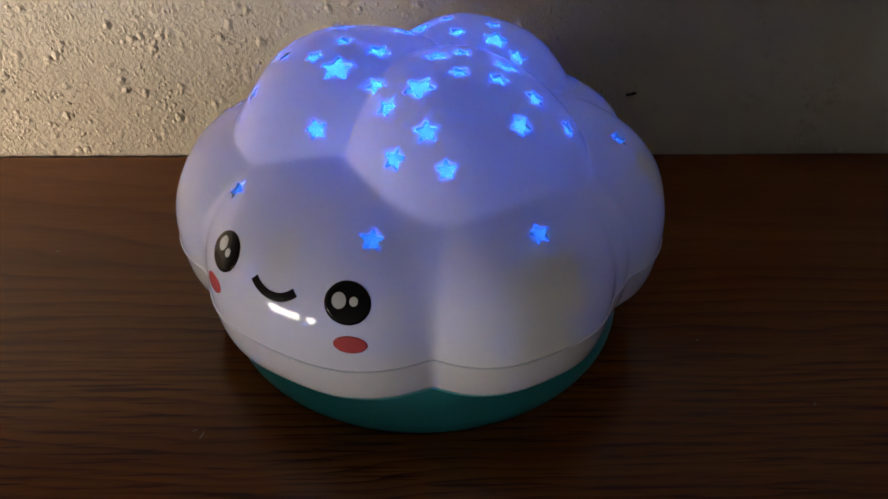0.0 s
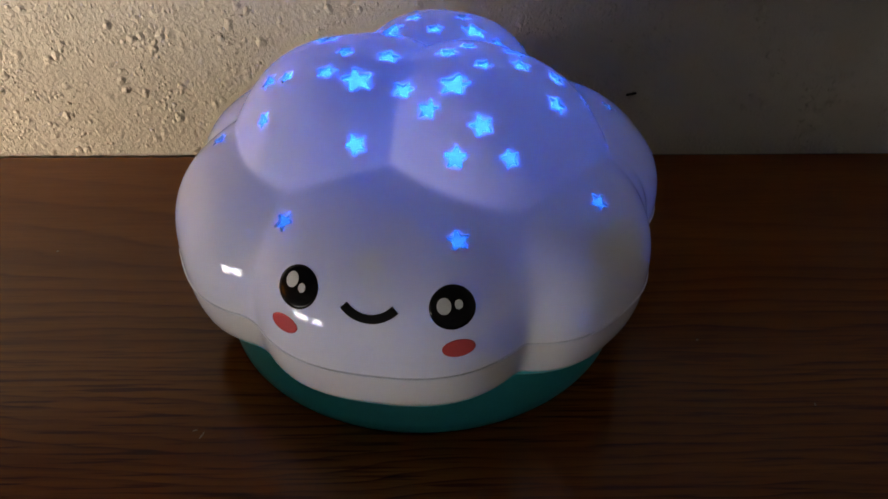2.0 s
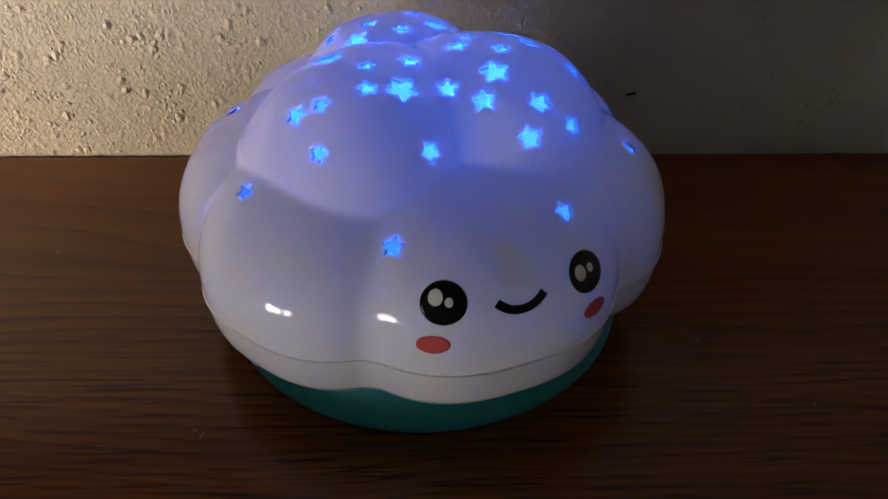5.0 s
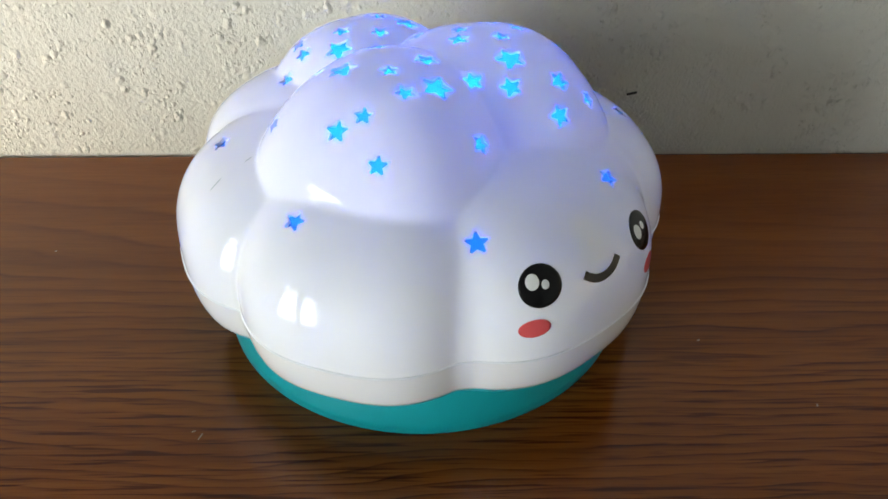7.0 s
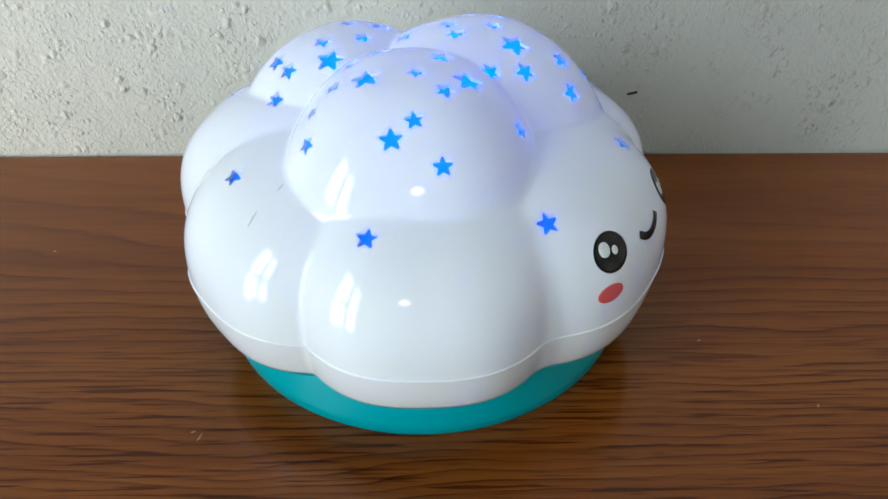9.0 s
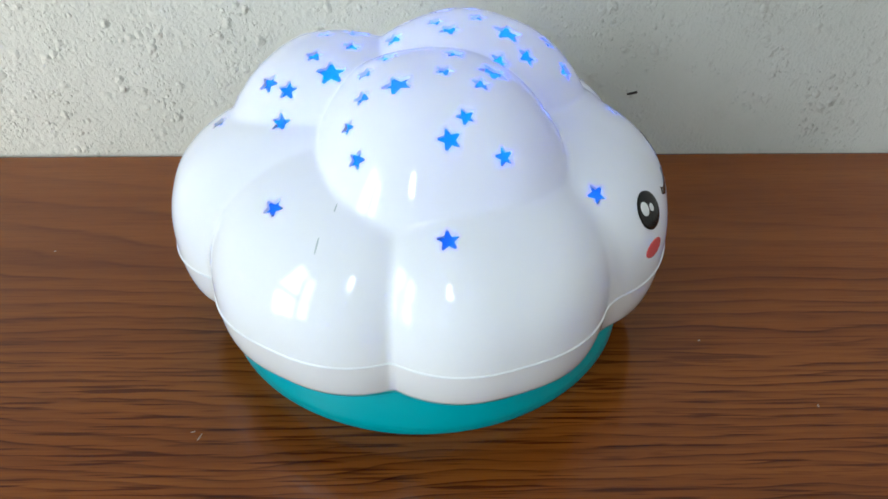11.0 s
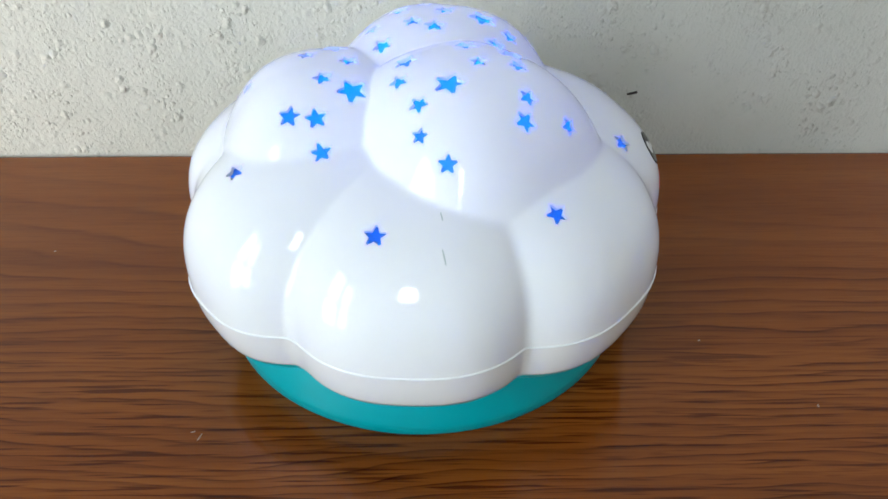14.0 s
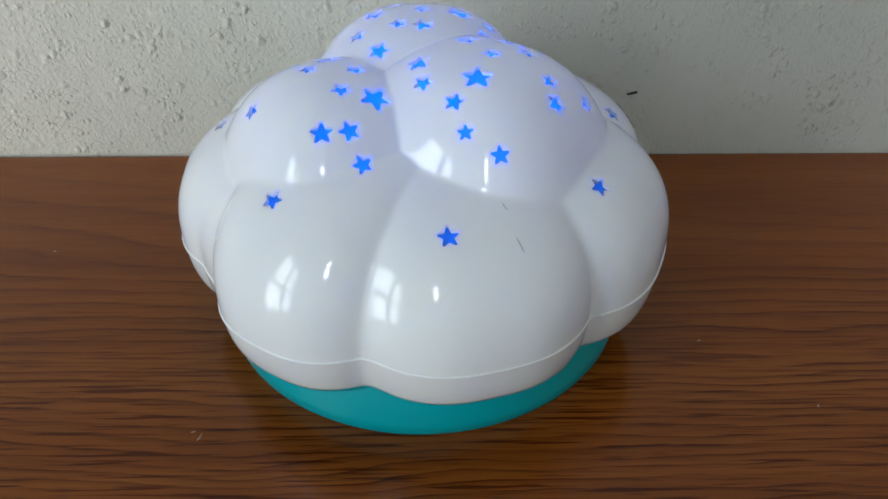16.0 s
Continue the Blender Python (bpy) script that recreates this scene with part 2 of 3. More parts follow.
def build_room():
    low, high = -0.75, 2.0
    bm = box((-2.3, 0.0, low), (2.2, 0.12, high + 1.5))
    back = tagged(part("wall_north", bm, PLASTER), "rough cream plaster wall with small lumps and pits", "wall", kind="structure")
    back.matrix_basis = pose(0, 0.0967, 0, 0, 0, -1.03)
    wall_with_opening("wall_west", "x", -2.22, 0.12, (-2.72, -0.80), (low, high + 1.5), (-2.52, -1.02, -0.55, 2.16), PAINT)
    # unseen side opening, its edges set to bound the sun patch on the plaster
    wall_with_opening("wall_west_side", "x", -2.22, 0.12, (-0.80, 0.14), (low, high + 1.5), (-0.540, -0.20, -0.03, 0.24), PAINT)
    wall_with_opening("wall_south", "y", -2.82, 0.12, (-2.3, 2.3), (low, high + 1.5), (-0.54, -0.22, 1.60, 2.90), PAINT)
    wall_with_opening("wall_east", "x", 2.1, 0.12, (-2.72, 0.1), (low, high + 1.5), None, PAINT)
    build_window("window_1", "x", -2.125, (-2.52, -1.02), (-0.55, 2.16), (-1.77,), (0.62,), 0.11, "white two-leaf balcony window frame with crossbars")
    build_window("window_2", "y", -2.725, (-0.54, -0.22), (1.60, 2.90), (), (2.30,), 0.02, "narrow white window frame set high in the wall")
    tagged(part("floor", box((-2.3, -2.9, low - 0.1), (2.3, 0.3, low)), FLOOR), kind="structure")
    tagged(part("ceiling", box((-2.3, -2.9, high + 1.5), (2.3, 0.3, high + 1.6)), PAINT), kind="structure")
    chip = bmesh.new()
    add_box(chip, (-0.0024, -0.0006, -0.0006), (0.0024, 0.0006, 0.0004))
    bmesh.ops.bevel(chip, geom=chip.edges[:], offset=0.0003, segments=1, affect="EDGES")
    c = tagged(part("wall_chip", chip, MARK, back), "small dark chip in the plaster")
    c.matrix_basis = pose(0.097, -0.0004, 0.0314, 0, -14, 0)


def build_sideboard():
    side = tagged(new("sideboard"), "dark brown lacquered wooden sideboard against a plaster wall", "sideboard")
    side.matrix_basis = pose(0, 0.0967, -0.75, 0, 0, -1.03)
    top = part("tabletop", box((-0.53, -0.24, 0.725), (0.85, -0.0008, 0.75), 0.002), WOOD, side, "glossy reddish brown grained wood top")
    part("body", box((-0.51, -0.225, 0.06), (0.83, -0.01, 0.725), 0.002), WOOD, side)
    for x in (-0.47, 0.75):
        for y in (-0.21, -0.07):
            part("leg", box((x, y, 0.0), (x + 0.05, y + 0.05, 0.06), 0.002), WOOD, side)
    for x, y, l, w, turn in ((-0.0665, -0.1680, 0.0014, 0.0002, 70), (0.1278, -0.1580, 0.0006, 0.0003, 80), (0.0980, -0.1285, 0.0006, 0.0003, 30), (-0.1470, -0.0755, 0.0005, 0.0003, 10), (-0.0690, -0.1660, 0.0007, 0.0002, 20)):
        bm = bmesh.new()
        for k in range(10):
            a = 2 * math.pi * k / 10
            bm.verts.new((l * math.cos(a), w * math.sin(a) * (1 + 0.3 * math.cos(3 * a)), 0.0))
        bm.faces.new(bm.verts[:])
        up = bmesh.ops.extrude_face_region(bm, geom=bm.faces[:])
        bmesh.ops.translate(bm, verts=[v for v in up["geom"] if isinstance(v, bmesh.types.BMVert)], vec=(0, 0, 0.00015))
        bmesh.ops.recalc_face_normals(bm, faces=bm.faces)
        nick = part("nick", bm, SCUFF, top, "tiny pale nick in the lacquer")
        nick.matrix_basis = pose(x, y, 0.75, 0, 0, turn)
    return side


def build_unseen_shutter(across, lo, hi, length, count):
    """Unseen shutter added to hold back window light; it rises by its whole height."""
    sh = tagged(new("unseen_shutter"), "unseen dark slatted roller shutter, added to hold back a window's light", "shutter", group="window shutters")
    for k in range(count):
        a, b = length * k / count, length * (k + 1) / count - 0.001
        bm = box((-0.006, lo, a), (0.006, hi, b)) if across == "y" else box((lo, -0.006, a), (hi, 0.006, b))
        part("slat", bm, SHUTTER, sh)
    return sh


# ---------------------------------------------------------------- the cloud lamp
U = 0.216                      # metres to one unit of the lamp's plan
HUB = 0.20                     # height of the point that the shell's rays start from
SEAM, LIP = 0.1715, 0.1104     # heights of the parting line and of the shell's lower edge
POWER = 2.6                    # how full the lobes are: 2 is an ellipsoid
# azimuth, distance from the axis, height, half-axes: radial, tangential, upright
LOBES = [(274.3, 0.0141, 0.1768, 0.3669, 0.2404, 0.1916), (216.8, 0.0165, 0.1768, 0.3669, 0.2202, 0.1916),
         (166.0, 0.0127, 0.1768, 0.3669, 0.2176, 0.1916), (118.1, 0.0171, 0.1833, 0.3669, 0.1859, 0.1981),
         (67.4, 0.0100, 0.1768, 0.3669, 0.1927, 0.1916), (23.4, 0.0130, 0.1768, 0.3669, 0.2008, 0.1916),
         (330.2, 0.0133, 0.1768, 0.3669, 0.2052, 0.1916), (209.8, 0.0883, -0.0667, 0.2424, 0.2327, 0.5173),
         (90.8, 0.1344, -0.0129, 0.1984, 0.2083, 0.4428), (332.9, 0.0883, -0.0667, 0.2424, 0.2327, 0.5173)]


def reach(d):
    """How far the shell lies from the hub along unit directions d (n x 3)."""
    az, rho, zc, ar, at, up = (np.array(c)[:, None] for c in zip(*LOBES))
    c, s = np.cos(np.radians(az)), np.sin(np.radians(az))
    x, y, z = d[None, :, 0], d[None, :, 1], d[None, :, 2]
    du, dv, dw = (x * c + y * s) / ar, np.abs(-x * s + y * c) / at, z / up
    ou, ow = -rho / ar, (HUB - zc) / up
    lo, hi = np.zeros(du.shape), np.full(du.shape, 0.9)
    for _ in range(22):
        far = (lo + hi) / 2
        full = np.abs(ou + far * du) ** POWER + (far * dv) ** POWER + np.abs(ow + far * dw) ** POWER
        lo, hi = np.where(full < 1, far, lo), np.where(full < 1, hi, far)
    k = 1 / 0.0016
    top = far.max(0)
    return top + np.log(np.exp((far - top) * k).sum(0)) / k


def on_shell(points, lift=0.0):
    """Moves points (metres) along the hub's rays onto the shell, and lift metres above it."""
    v = np.asarray(points, float) - np.array([0, 0, HUB * U])
    d = v / np.linalg.norm(v, axis=1)[:, None]
    return d * (reach(d) * U + lift)[:, None] + np.array([0, 0, HUB * U])


def place_on(az, radius):
    """The point of the upper shell at an azimuth and a distance (units) from the axis."""
    a = radians(az)
    lo, hi = 0.0, 1.5
    for _ in range(24):
        e = (lo + hi) / 2
        d = np.array([[math.cos(a) * math.cos(e), math.sin(a) * math.cos(e), math.sin(e)]])
        if reach(d)[0] * math.cos(e) > radius:
            lo = e
        else:
            hi = e
    return on_shell(d * U + np.array([[0, 0, HUB * U]]))[0]


def place_at(az, height):
    """The point of the shell's side at an azimuth and a height (units)."""
    a, lo, hi = radians(az), -0.9, 1.2
    for _ in range(24):
        e = (lo + hi) / 2
        d = np.array([[math.cos(a) * math.cos(e), math.sin(a) * math.cos(e), math.sin(e)]])
        if HUB + reach(d)[0] * math.sin(e) > height:
            hi = e
        else:
            lo = e
    return on_shell(d * U + np.array([[0, 0, HUB * U]]))[0]


def frame_at(p):
    """Tangent axes at a point of the shell: across, up and outward."""
    h = 0.0015
    v = Vector(p) - Vector((0, 0, HUB * U))
    side = Vector((-p[1], p[0], 0)).normalized()
    up = v.cross(side).normalized() * (-1)
    up = side.cross(v).normalized() * (-1) if up.z < 0 else up
    q = on_shell([Vector(p) + side * h, Vector(p) - side * h, Vector(p) + up * h, Vector(p) - up * h])
    n = Vector(q[0] - q[1]).cross(Vector(q[2] - q[3])).normalized()
    if n.dot(v) < 0:
        n = -n
    up = (Vector((0, 0, 1)) - n * n.z).normalized()
    return up.cross(n).normalized(), up, n


# azimuth, distance from the axis, size and turn of each star-shaped opening
STARS_RING = [(203.4, 0.2981, 17, 8), (248.1, 0.2978, 18, 10), (292.6, 0.2975, 18, -6), (332.2, 0.311, 17, 0),
              (22.2, 0.2944, 17, 12), (61.9, 0.3006, 16, 0), (112.7, 0.2947, 16, 9), (157.9, 0.2936, 17, 4)]
STARS_FIRST = [(184.9, 0.1339, 25, 5), (206.7, 0.2157, 18, 10), (213.8, 0.1095, 15, 20), (214.0, 0.1936, 15, 12), (222.6, 0.2394, 15, 0),
               (228.2, 0.1508, 16, 15), (242.1, 0.0653, 19, 8), (244.6, 0.1311, 26, 5), (258.4, 0.1932, 16, 18), (168.0, 0.1512, 16, 5),
               (168.5, 0.1903, 13, 14), (177.1, 0.2281, 15, 5)]
STARS_SECOND = [(273.0, 0.113, 17, 0), (287.6, 0.1521, 18, 14), (295.4, 0.2167, 18, 6), (303.7, 0.1318, 26, 10), (306.3, 0.2004, 18, 16),
                (311.7, 0.2402, 15, 4), (326.9, 0.0546, 19, 10), (330.2, 0.1155, 16, 0), (340.1, 0.2169, 17, 12), (346.1, 0.1525, 16, 5),
                (354.0, 0.1963, 16, 20), (358.8, 0.0689, 16, 0), (359.2, 0.2378, 15, 8), (2.6, 0.1343, 22, 0)]
STARS_THIRD = [(30.8, 0.1084, 16, 0), (51.4, 0.151, 16, 10), (58.5, 0.0592, 18, 6), (65.1, 0.1313, 24, 12), (79.7, 0.1602, 15, 0),
               (84.4, 0.246, 15, 10), (91.9, 0.1026, 16, 4), (108.1, 0.1497, 16, 15), (116.3, 0.215, 18, 5), (123.7, 0.1912, 17, 10),
               (124.5, 0.1297, 25, 8), (131.3, 0.2096, 16, 12), (149.6, 0.0611, 20, 0), (153.3, 0.1049, 16, 6)]


def star_outline(size, turn, waist=0.53):
    """Ten corners, the points a little blunted."""
    out = []
    for k in range(10):
        r = size if k % 2 == 0 else size * waist
        a = math.pi / 2 + math.pi * k / 5 + radians(turn)
        if k % 2 == 0:
            out += [(r * math.cos(a - 0.10), r * math.sin(a - 0.10)), (r * math.cos(a + 0.10), r * math.sin(a + 0.10))]
        else:
            out.append((r * math.cos(a), r * math.sin(a)))
    return out


def shell_grid(lower, upper, rows, cols):
    """Points of the shell between two heights (None: the top), rows from below."""
    az = np.linspace(0, 2 * math.pi, cols, endpoint=False)

    def tilt(height):
        lo, hi = np.full(cols, -1.2), np.full(cols, 1.2)
        for _ in range(40):
            e = (lo + hi) / 2
            d = np.stack([np.cos(az) * np.cos(e), np.sin(az) * np.cos(e), np.sin(e)], 1)
            above = HUB + reach(d) * np.sin(e) > height
            hi, lo = np.where(above, e, hi), np.where(above, lo, e)
        return e
    e0 = tilt(lower)
    e1 = tilt(upper) if upper is not None else np.full(cols, math.pi / 2 - 0.012)
    grid = []
    for k in range(rows + 1):
        e = e0 + (e1 - e0) * k / rows
        d = np.stack([np.cos(az) * np.cos(e), np.sin(az) * np.cos(e), np.sin(e)], 1)
        grid.append(d * (reach(d) * U)[:, None] + np.array([0, 0, HUB * U]))
    return grid


def grid_mesh(bm, grid):
    rings = [[bm.verts.new(p) for p in row] for row in grid]
    n = len(rings[0])
    for a, b in zip(rings, rings[1:]):
        for k in range(n):
            bm.faces.new((a[k], a[(k + 1) % n], b[(k + 1) % n], b[k]))
    return rings


def within(q, shape):
    odd = False
    for a, b in zip(shape, shape[1:] + shape[:1]):
        if (a.y > q.y) != (b.y > q.y) and q.x < (b.x - a.x) * (q.y - a.y) / (b.y - a.y) + a.x:
            odd = not odd
    return odd


def cut_star(bm, tree, faces, added, az, radius, size, turn):
    """Opens a star in the shell, with walls as deep as the plastic is thick."""
    p = place_on(az, radius)
    ex, ey, n = frame_at(p)
    p = Vector(p)
    size = size * 0.00083 * U
    about = [faces[i] for _, i, _ in tree.find_range(p, size + 0.003) if faces[i].is_valid]
    about += [f for f in added if f.is_valid and (f.calc_center_median() - p).length < size + 0.003]
    spots = [f.calc_center_median() - p for f in about]
    spots = [Vector((q.dot(ex), q.dot(ey))) for q in spots]
    # the faces that the star touches, so few that their rim closes round it
    outline = star_outline(size, turn)
    m = len(outline)
    for halo, extra in ((0.0008, 0.0024), (0.0008, 0.0019), (0.0008, 0.0016), (0.0006, 0.0014), (0.0005, 0.0011), (0.0, 0.0012), (0.0, 0.0009), (0.0, 0.0007), (0.0, 0.0005), (0.0, 0.0003)):
        shape = [Vector(q) for q in star_outline(size + extra, turn, 0.55 + 100 * extra)]
        near = [f for f, q in zip(about, spots) if within(q, shape)]
        inside = set(near)
        ring = {e for f in near for e in f.edges if any(g not in inside for g in e.link_faces)}
        hole = any(len(e.link_faces) == 1 for f in near for e in f.edges)
        verts = sorted({w for e in ring for w in e.verts}, key=lambda w: tuple(w.co))
        if not near or hole or len(verts) != len(ring):
            continue
        index = {w: i for i, w in enumerate(verts)}
        flat = [Vector(((w.co - p).dot(ex), (w.co - p).dot(ey))) for w in verts]
        edges = [(index[e.verts[0]], index[e.verts[1]]) for e in ring]
        first = len(flat)
        rims = [outline] + ([star_outline(size + halo, turn, 0.66)] if halo else [])
        for k, rim in enumerate(rims):
            flat += [Vector(q) for q in rim]
            edges += [(first + k * m + i, first + k * m + (i + 1) % m) for i in range(m)]
        out = geometry.delaunay_2d_cdt(flat, edges, [], 1, 1e-9)
        # no crossing of the rims: as many corners come out as went in
        if len(out[0]) == len(flat) and all(len(o) == 1 for o in out[3]):
            break
    else:
        print("star left out", az, radius)
        return
    tops = [bm.verts.new(q) for rim in rims for q in on_shell([p + ex * q[0] + ey * q[1] for q in rim])]
    star = tops[:m]
    lookup = verts + tops
    bmesh.ops.delete(bm, geom=near, context="FACES_ONLY")
    back = [o[0] if o else None for o in out[3]]
    poly = [Vector(q) for q in outline]
    wide = [Vector(q) for q in rims[-1]]
    for tri in out[2]:
        c = sum((out[0][k] for k in tri), Vector((0, 0))) / len(tri)
        if within(c, poly) or any(back[k] is None for k in tri):
            continue
        vs = [lookup[back[k]] for k in tri]
        if (vs[1].co - vs[0].co).cross(vs[2].co - vs[0].co).dot(n) < 0:
            vs.reverse()
        try:
            added.append(bm.faces.new(vs))
            added[-1].material_index = 1 if halo and within(c, wide) else 0
        except ValueError:
            pass
    deep = [bm.verts.new(w.co - n * 0.0011) for w in star]
    for k in range(m):
        bm.faces.new((star[k], deep[k], deep[(k + 1) % m], star[(k + 1) % m]))
        rim = bm.edges.get((star[k], star[(k + 1) % m]))
        rim.smooth = False
    pane = bmesh.new()
    pane.faces.new([pane.verts.new(w.co + n * 0.00008) for w in deep])
    for w in verts:
        if not w.link_faces:
            bm.verts.remove(w)
    return pane


def decal(name, centre, shape, mat, parent, lift, label=""):
    """A printed patch lying on the shell. shape: polar rim (angle -> radius across, up) sampled as rings."""
    ex, ey, n = frame_at(centre)
    p = Vector(centre)
    bm = bmesh.new()
    rings, steps = 7, 40
    layers = []
    for r in range(1, rings + 1):
        row = [p + ex * (x * r / rings) + ey * (y * r / rings) for x, y in (shape(2 * math.pi * k / steps) for k in range(steps))]
        layers.append([bm.verts.new(q) for q in on_shell(row, lift)])
    mid = bm.verts.new(on_shell([p], lift)[0])
    for k in range(steps):
        bm.faces.new((mid, layers[0][k], layers[0][(k + 1) % steps]))
    for a, b in zip(layers, layers[1:]):
        for k in range(steps):
            bm.faces.new((a[k], b[k], b[(k + 1) % steps], a[(k + 1) % steps]))
    edge = layers[-1]
    skirt = [bm.verts.new(q) for q in on_shell([w.co for w in edge], -0.0001)]
    for k in range(steps):
        bm.faces.new((edge[k], skirt[k], skirt[(k + 1) % steps], edge[(k + 1) % steps]))
    return part(name, bm, mat, parent, label, smooth=True)


def oval(w, h, turn=0.0):
    c, s = math.cos(radians(turn)), math.sin(radians(turn))
    return lambda a: (w * math.cos(a) * c - h * math.sin(a) * s, w * math.cos(a) * s + h * math.sin(a) * c)


def smile(parent):
    """A thick printed arc between the eyes."""
    bm = bmesh.new()
    centre = place_at(274.0, 0.262)
    ex, ey, n = frame_at(centre)
    p = Vector(centre)
    rows = []
    for k in range(25):
        s = k / 24 * 2 - 1
        x, y = s * 0.0068, (abs(s) ** 2.2) * 0.0031 - 0.0016
        dx, dy = 0.0068, 2.2 * abs(s) ** 1.2 * math.copysign(0.0031, s)
        ln = math.hypot(dx, dy)
        nx, ny = -dy / ln, dx / ln
        w = 0.00125
        rows.append(on_shell([p + ex * (x + nx * w * j) + ey * (y + ny * w * j) for j in (-1, -0.5, 0, 0.5, 1)], 0.00012))
    grid = [[bm.verts.new(q) for q in row] for row in rows]
    for a, b in zip(grid, grid[1:]):
        for k in range(4):
            bm.faces.new((a[k], b[k], b[k + 1], a[k + 1]))
    bmesh.ops.recalc_face_normals(bm, faces=bm.faces)
    return part("mouth", bm, BLACK, parent, "black printed smile", smooth=True)


def build_lamp():
    lamp = tagged(new("cloud_night_light"), "glossy white cloud night light with blue star openings, teal base", "night light")
    bm = bmesh.new()
    rings = grid_mesh(bm, shell_grid(SEAM, None, 112, 384))
    bm.faces.new(rings[-1])
    faces, added, panes = bm.faces[:], [], []
    tree = kdtree.KDTree(len(faces))
    for i, f in enumerate(faces):
        tree.insert(f.calc_center_median(), i)
    tree.balance()
    for star in STARS_RING + STARS_FIRST + STARS_SECOND + STARS_THIRD:
        panes.append(cut_star(bm, tree, faces, added, *star))
    shell = part("shell", bm, SHELL, lamp, "white translucent plastic cloud with star-shaped openings", smooth=True)
    shell.data.materials.append(STAR_HALO)
    for pane in panes:
        if pane is not None:
            part("star_pane", pane, PANE, shell)
    # lower rim of the shell, a hair narrower, with a bead on the parting line
    bm = bmesh.new()
    grid = shell_grid(LIP, SEAM, 14, 300)
    tuck = np.array([0.9985, 0.9985, 1.0])
    rim = [g * tuck for g in grid]
    inner = [grid[0] * np.array([0.90, 0.90, 1.0]) + np.array([0, 0, 0.0004])]
    grid_mesh(bm, inner + rim)
    part("lower_rim", bm, RIM, lamp, "white plastic rim below the parting line", smooth=True)
    bm = bmesh.new()
    g0 = grid[-1]
    low = np.array([0, 0, 0.00022])
    grid_mesh(bm, [g0 * np.array([k, k, 1]) + low * j for k, j in ((0.995, -2.2), (1.0012, -1.6), (1.0050, -0.7), (1.0050, 0.7), (1.0, 1.8), (0.995, 2.2))])
    part("seam_bead", bm, WHITE, lamp, "thin raised white parting line", smooth=True)
    # a tray with the cloud's outline under the rim, then the round foot
    bm = bmesh.new()
    edge = grid[0] * np.array([0.985, 0.985, 1.0])
    drop = np.array([0, 0, 0.0044])
    grid_mesh(bm, [edge * np.array([0.80, 0.80, 1]) - 1.3 * drop, edge * np.array([0.97, 0.97, 1]) - drop, edge * np.array([0.99, 0.99, 1]) - 0.6 * drop, edge, edge * np.array([0.9, 0.9, 1]) + np.array([0, 0, 0.0003])])
    part("tray", bm, TEAL, lamp, "teal plastic underside of the cloud", smooth=True)
    # base
    b = 0.332 * U
    part("base", turned([(b - 0.001, 0.0), (b, 0.0008), (b - 0.0006, 0.004), (b - 0.003, 0.0145), (b - 0.006, 0.0225), (b - 0.012, 0.0235)], 128), TEAL, lamp, "teal plastic foot", smooth=True)
    # works inside
    part("lamp_pedestal", turned([(0.022, 0.0236), (0.020, 0.035), (0.012, 0.0405), (0.010, 0.0407)], 40), INNER, lamp)
    # unseen plate, added to keep the blue glow off the lower shell
    part("glow_stop_plate", turned([(0.056, 0.0408), (0.0605, 0.0412), (0.0605, 0.0420), (0.012, 0.0422)], 64), INNER, lamp)
    for az, r0, r1, half, z0, z1 in ((329.6, 0.285, 0.318, 0.040, 0.12, 0.285), (20.0, 0.285, 0.315, 0.022, 0.14, 0.30), (273.5, 0.270, 0.300, 0.012, 0.265, 0.305)):
        box_in = part("inner_boss", box((r0 * U, -half * U, z0 * U), (r1 * U, half * U, z1 * U), 0.001), INNER, lamp)
        box_in.matrix_basis = pose(0, 0, 0, 0, 0, az)
    # unseen collar, added to cut the dome's light at low angles
    part("glow_stop_collar", turned([(0.0172, 0.0422), (0.0185, 0.0424), (0.0185, 0.0476), (0.0172, 0.0476), (0.0172, 0.0430)], 48, False), INNER, lamp)
    dome = [(0.0140 * math.cos(a), 0.0440 + 0.0100 * math.sin(a)) for a in (0, 0.3, 0.6, 0.9, 1.2, 1.45)]
    part("led_dome", turned([(0.0140, 0.0426)] + dome, 32), LED, lamp, "glowing blue lamp dome", smooth=True)
    # the printed face
    for az, z, w, h, turn, spots in ((258.9, 0.2721, 0.0062, 0.0059, 4, ((-0.0022, 0.0016, 0.0019), (0.0013, 0.0004, 0.0011))),
                                     (289.8, 0.2672, 0.0062, 0.0059, -4, ((-0.0022, 0.0008, 0.0019), (0.0017, 0.0008, 0.0011)))):
        c = place_at(az, z)
        eye = decal("eye", c, oval(w, h, turn), BLACK, lamp, 0.00012, "black printed oval eye with white glints")
        ex, ey, n = frame_at(c)
        for x, y, r in spots:
            q = on_shell([Vector(c) + ex * x + ey * y])[0]
            decal("glint", q, oval(r, r * 1.15), WHITE, eye, 0.0002, "white printed glint")
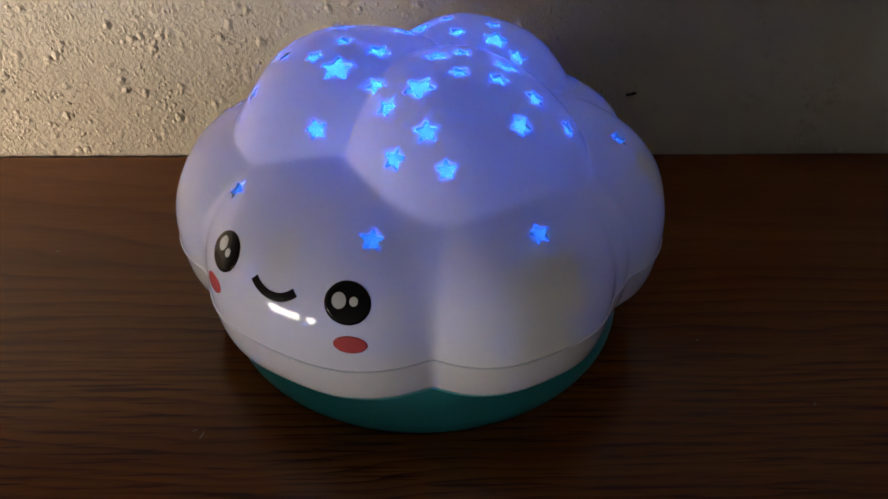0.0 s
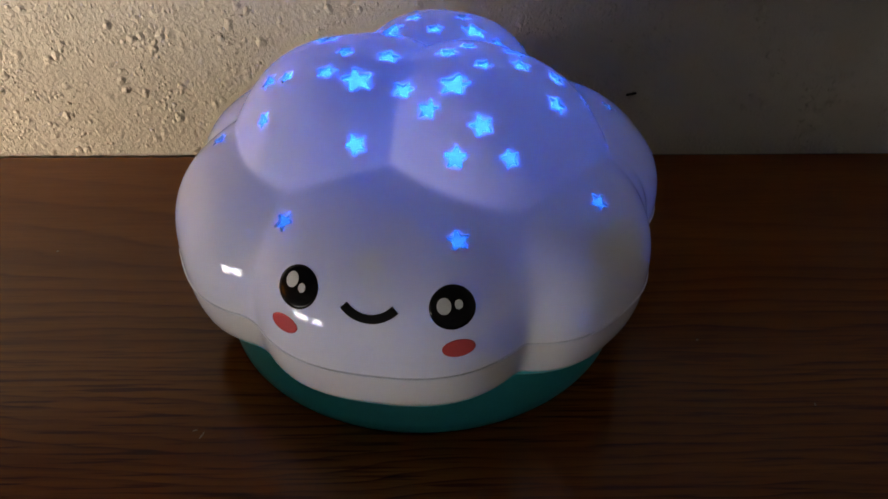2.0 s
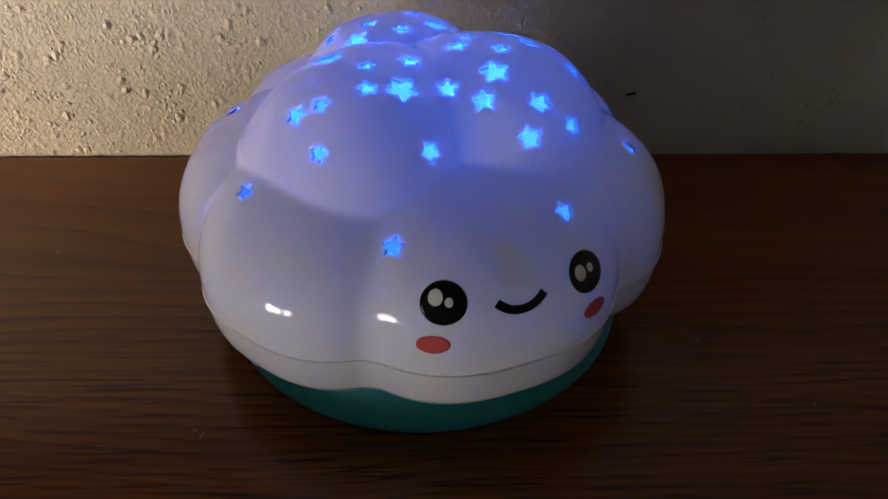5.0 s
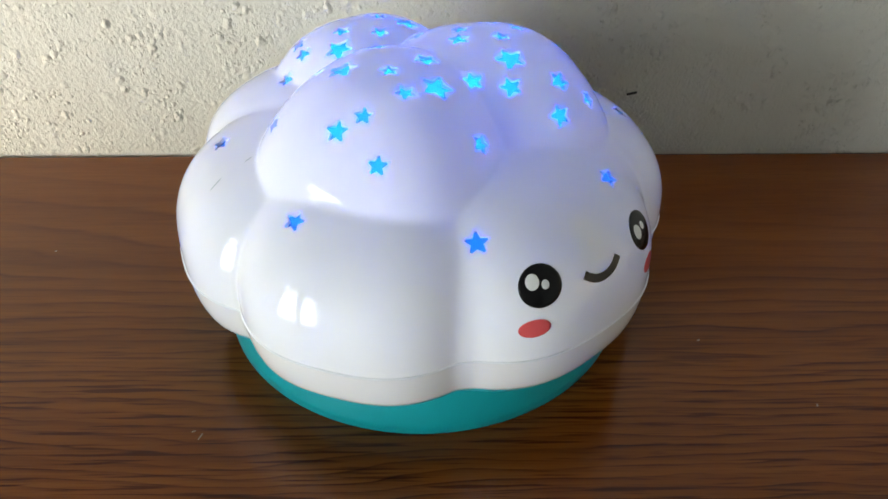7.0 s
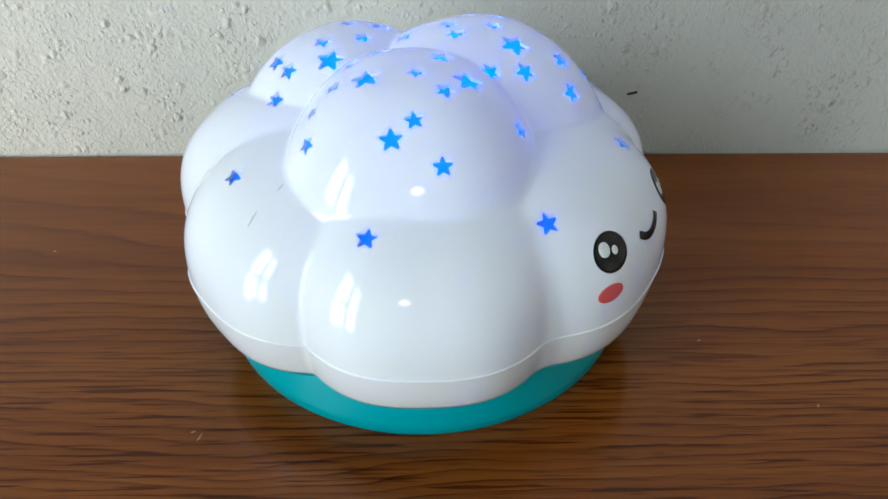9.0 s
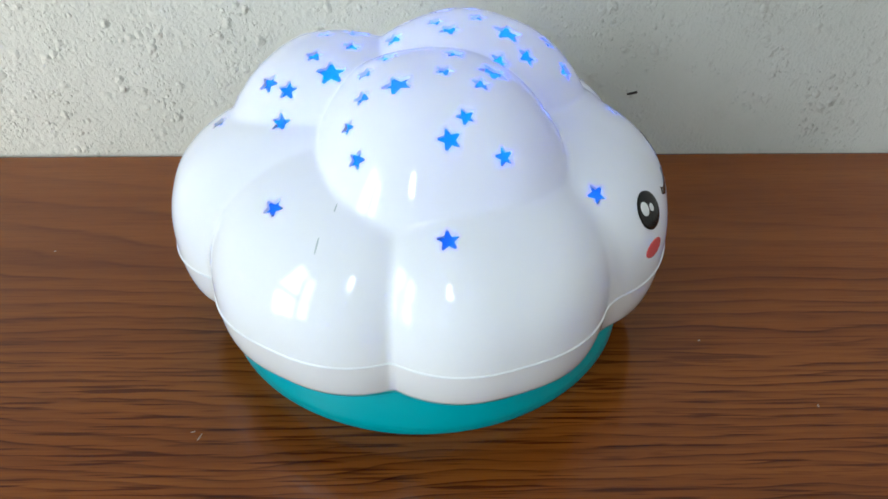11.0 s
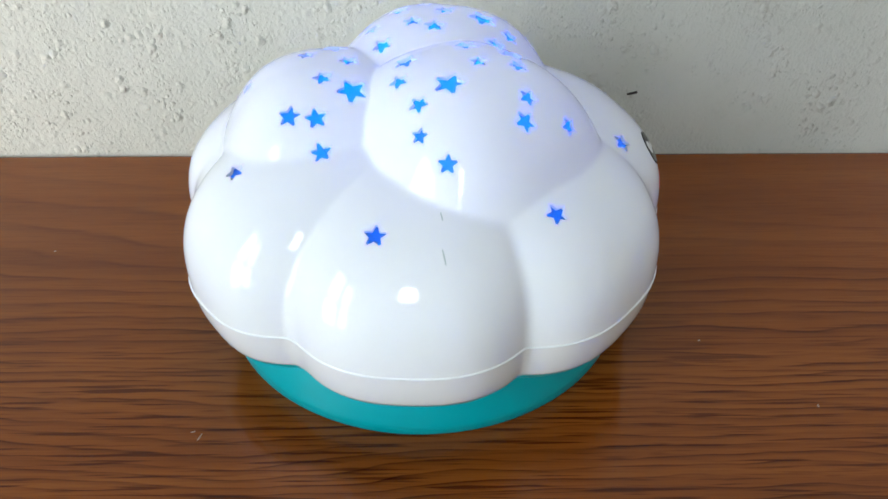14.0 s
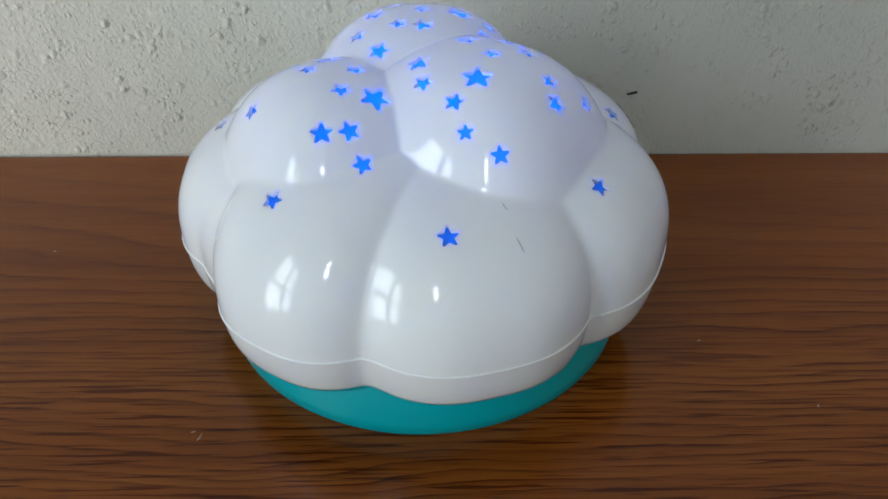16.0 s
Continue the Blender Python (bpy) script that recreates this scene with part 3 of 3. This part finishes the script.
    smile(lamp)
    decal("cheek", place_at(256.7, 0.2236), oval(0.0046, 0.0027, 3), PINK, lamp, 0.00012, "pink printed oval cheek")
    decal("cheek", place_at(290.7, 0.2174), oval(0.0046, 0.0027, -3), PINK, lamp, 0.00012, "pink printed oval cheek")
    # two dark scuffs on the side
    for az, z, w, h, turn in ((174.1, 0.3355, 0.00018, 0.0014, 4), (173.7, 0.3105, 0.00022, 0.0024, 5)):
        decal("scuff_mark", place_at(az, z), oval(w, h, turn), GREY, lamp, 0.0001, "thin grey-green scuff on the plastic")
    return lamp


build_room()
sideboard = build_sideboard()
lamp = build_lamp()
# both shutters are out of view, added to time how the room brightens
unseen_shutter_west = build_unseen_shutter("y", -2.62, -0.92, 2.46, 49)
unseen_shutter_west.location = (-2.25, 0, -0.22)
unseen_shutter_south = build_unseen_shutter("x", -0.64, -0.12, 1.42, 28)
unseen_shutter_south.location = (0, -2.85, 1.53)


def motions():
    """The lamp turns on its foot; the unseen shutters slide open."""
    turns = [(0.0, -34.8), (0.5, -29.3), (1.0, -24.6), (1.5, -19.6), (2.0, -14.6), (2.5, -9.7), (3.0, -5.0), (3.5, 0.0), (4.0, 5.0),
             (5.25, 17.2), (6.5, 29.3), (7.0, 34.3), (7.5, 39.1), (8.0, 43.8), (8.5, 48.5), (9.0, 53.3), (10.25, 65.2), (11.5, 77.1), (12.0, 82.0), (12.5, 86.6),
             (13.0, 91.4), (13.5, 96.0), (14.0, 100.6), (14.5, 105.1), (15.0, 109.4), (15.5, 113.7), (16.0, 117.9)]
    walk(lamp, [(t, pose(0, 0, 0, 0, 0, a)) for t, a in turns])
    walk(unseen_shutter_west, [(t, pose(-2.25, 0, z)) for t, z in ((0.0, -0.22), (6.2, -0.22), (6.5, -0.06), (6.8, 0.45), (7.05, 1.05), (7.35, 1.60), (7.8, 2.24), (16.0, 2.24))])
    walk(unseen_shutter_south, [(t, pose(0, -2.85, z)) for t, z in ((0.0, 1.53), (6.8, 1.53), (7.8, 1.90), (9.3, 1.98), (10.2, 2.40), (11.1, 2.96), (16.0, 2.96))])


motions()
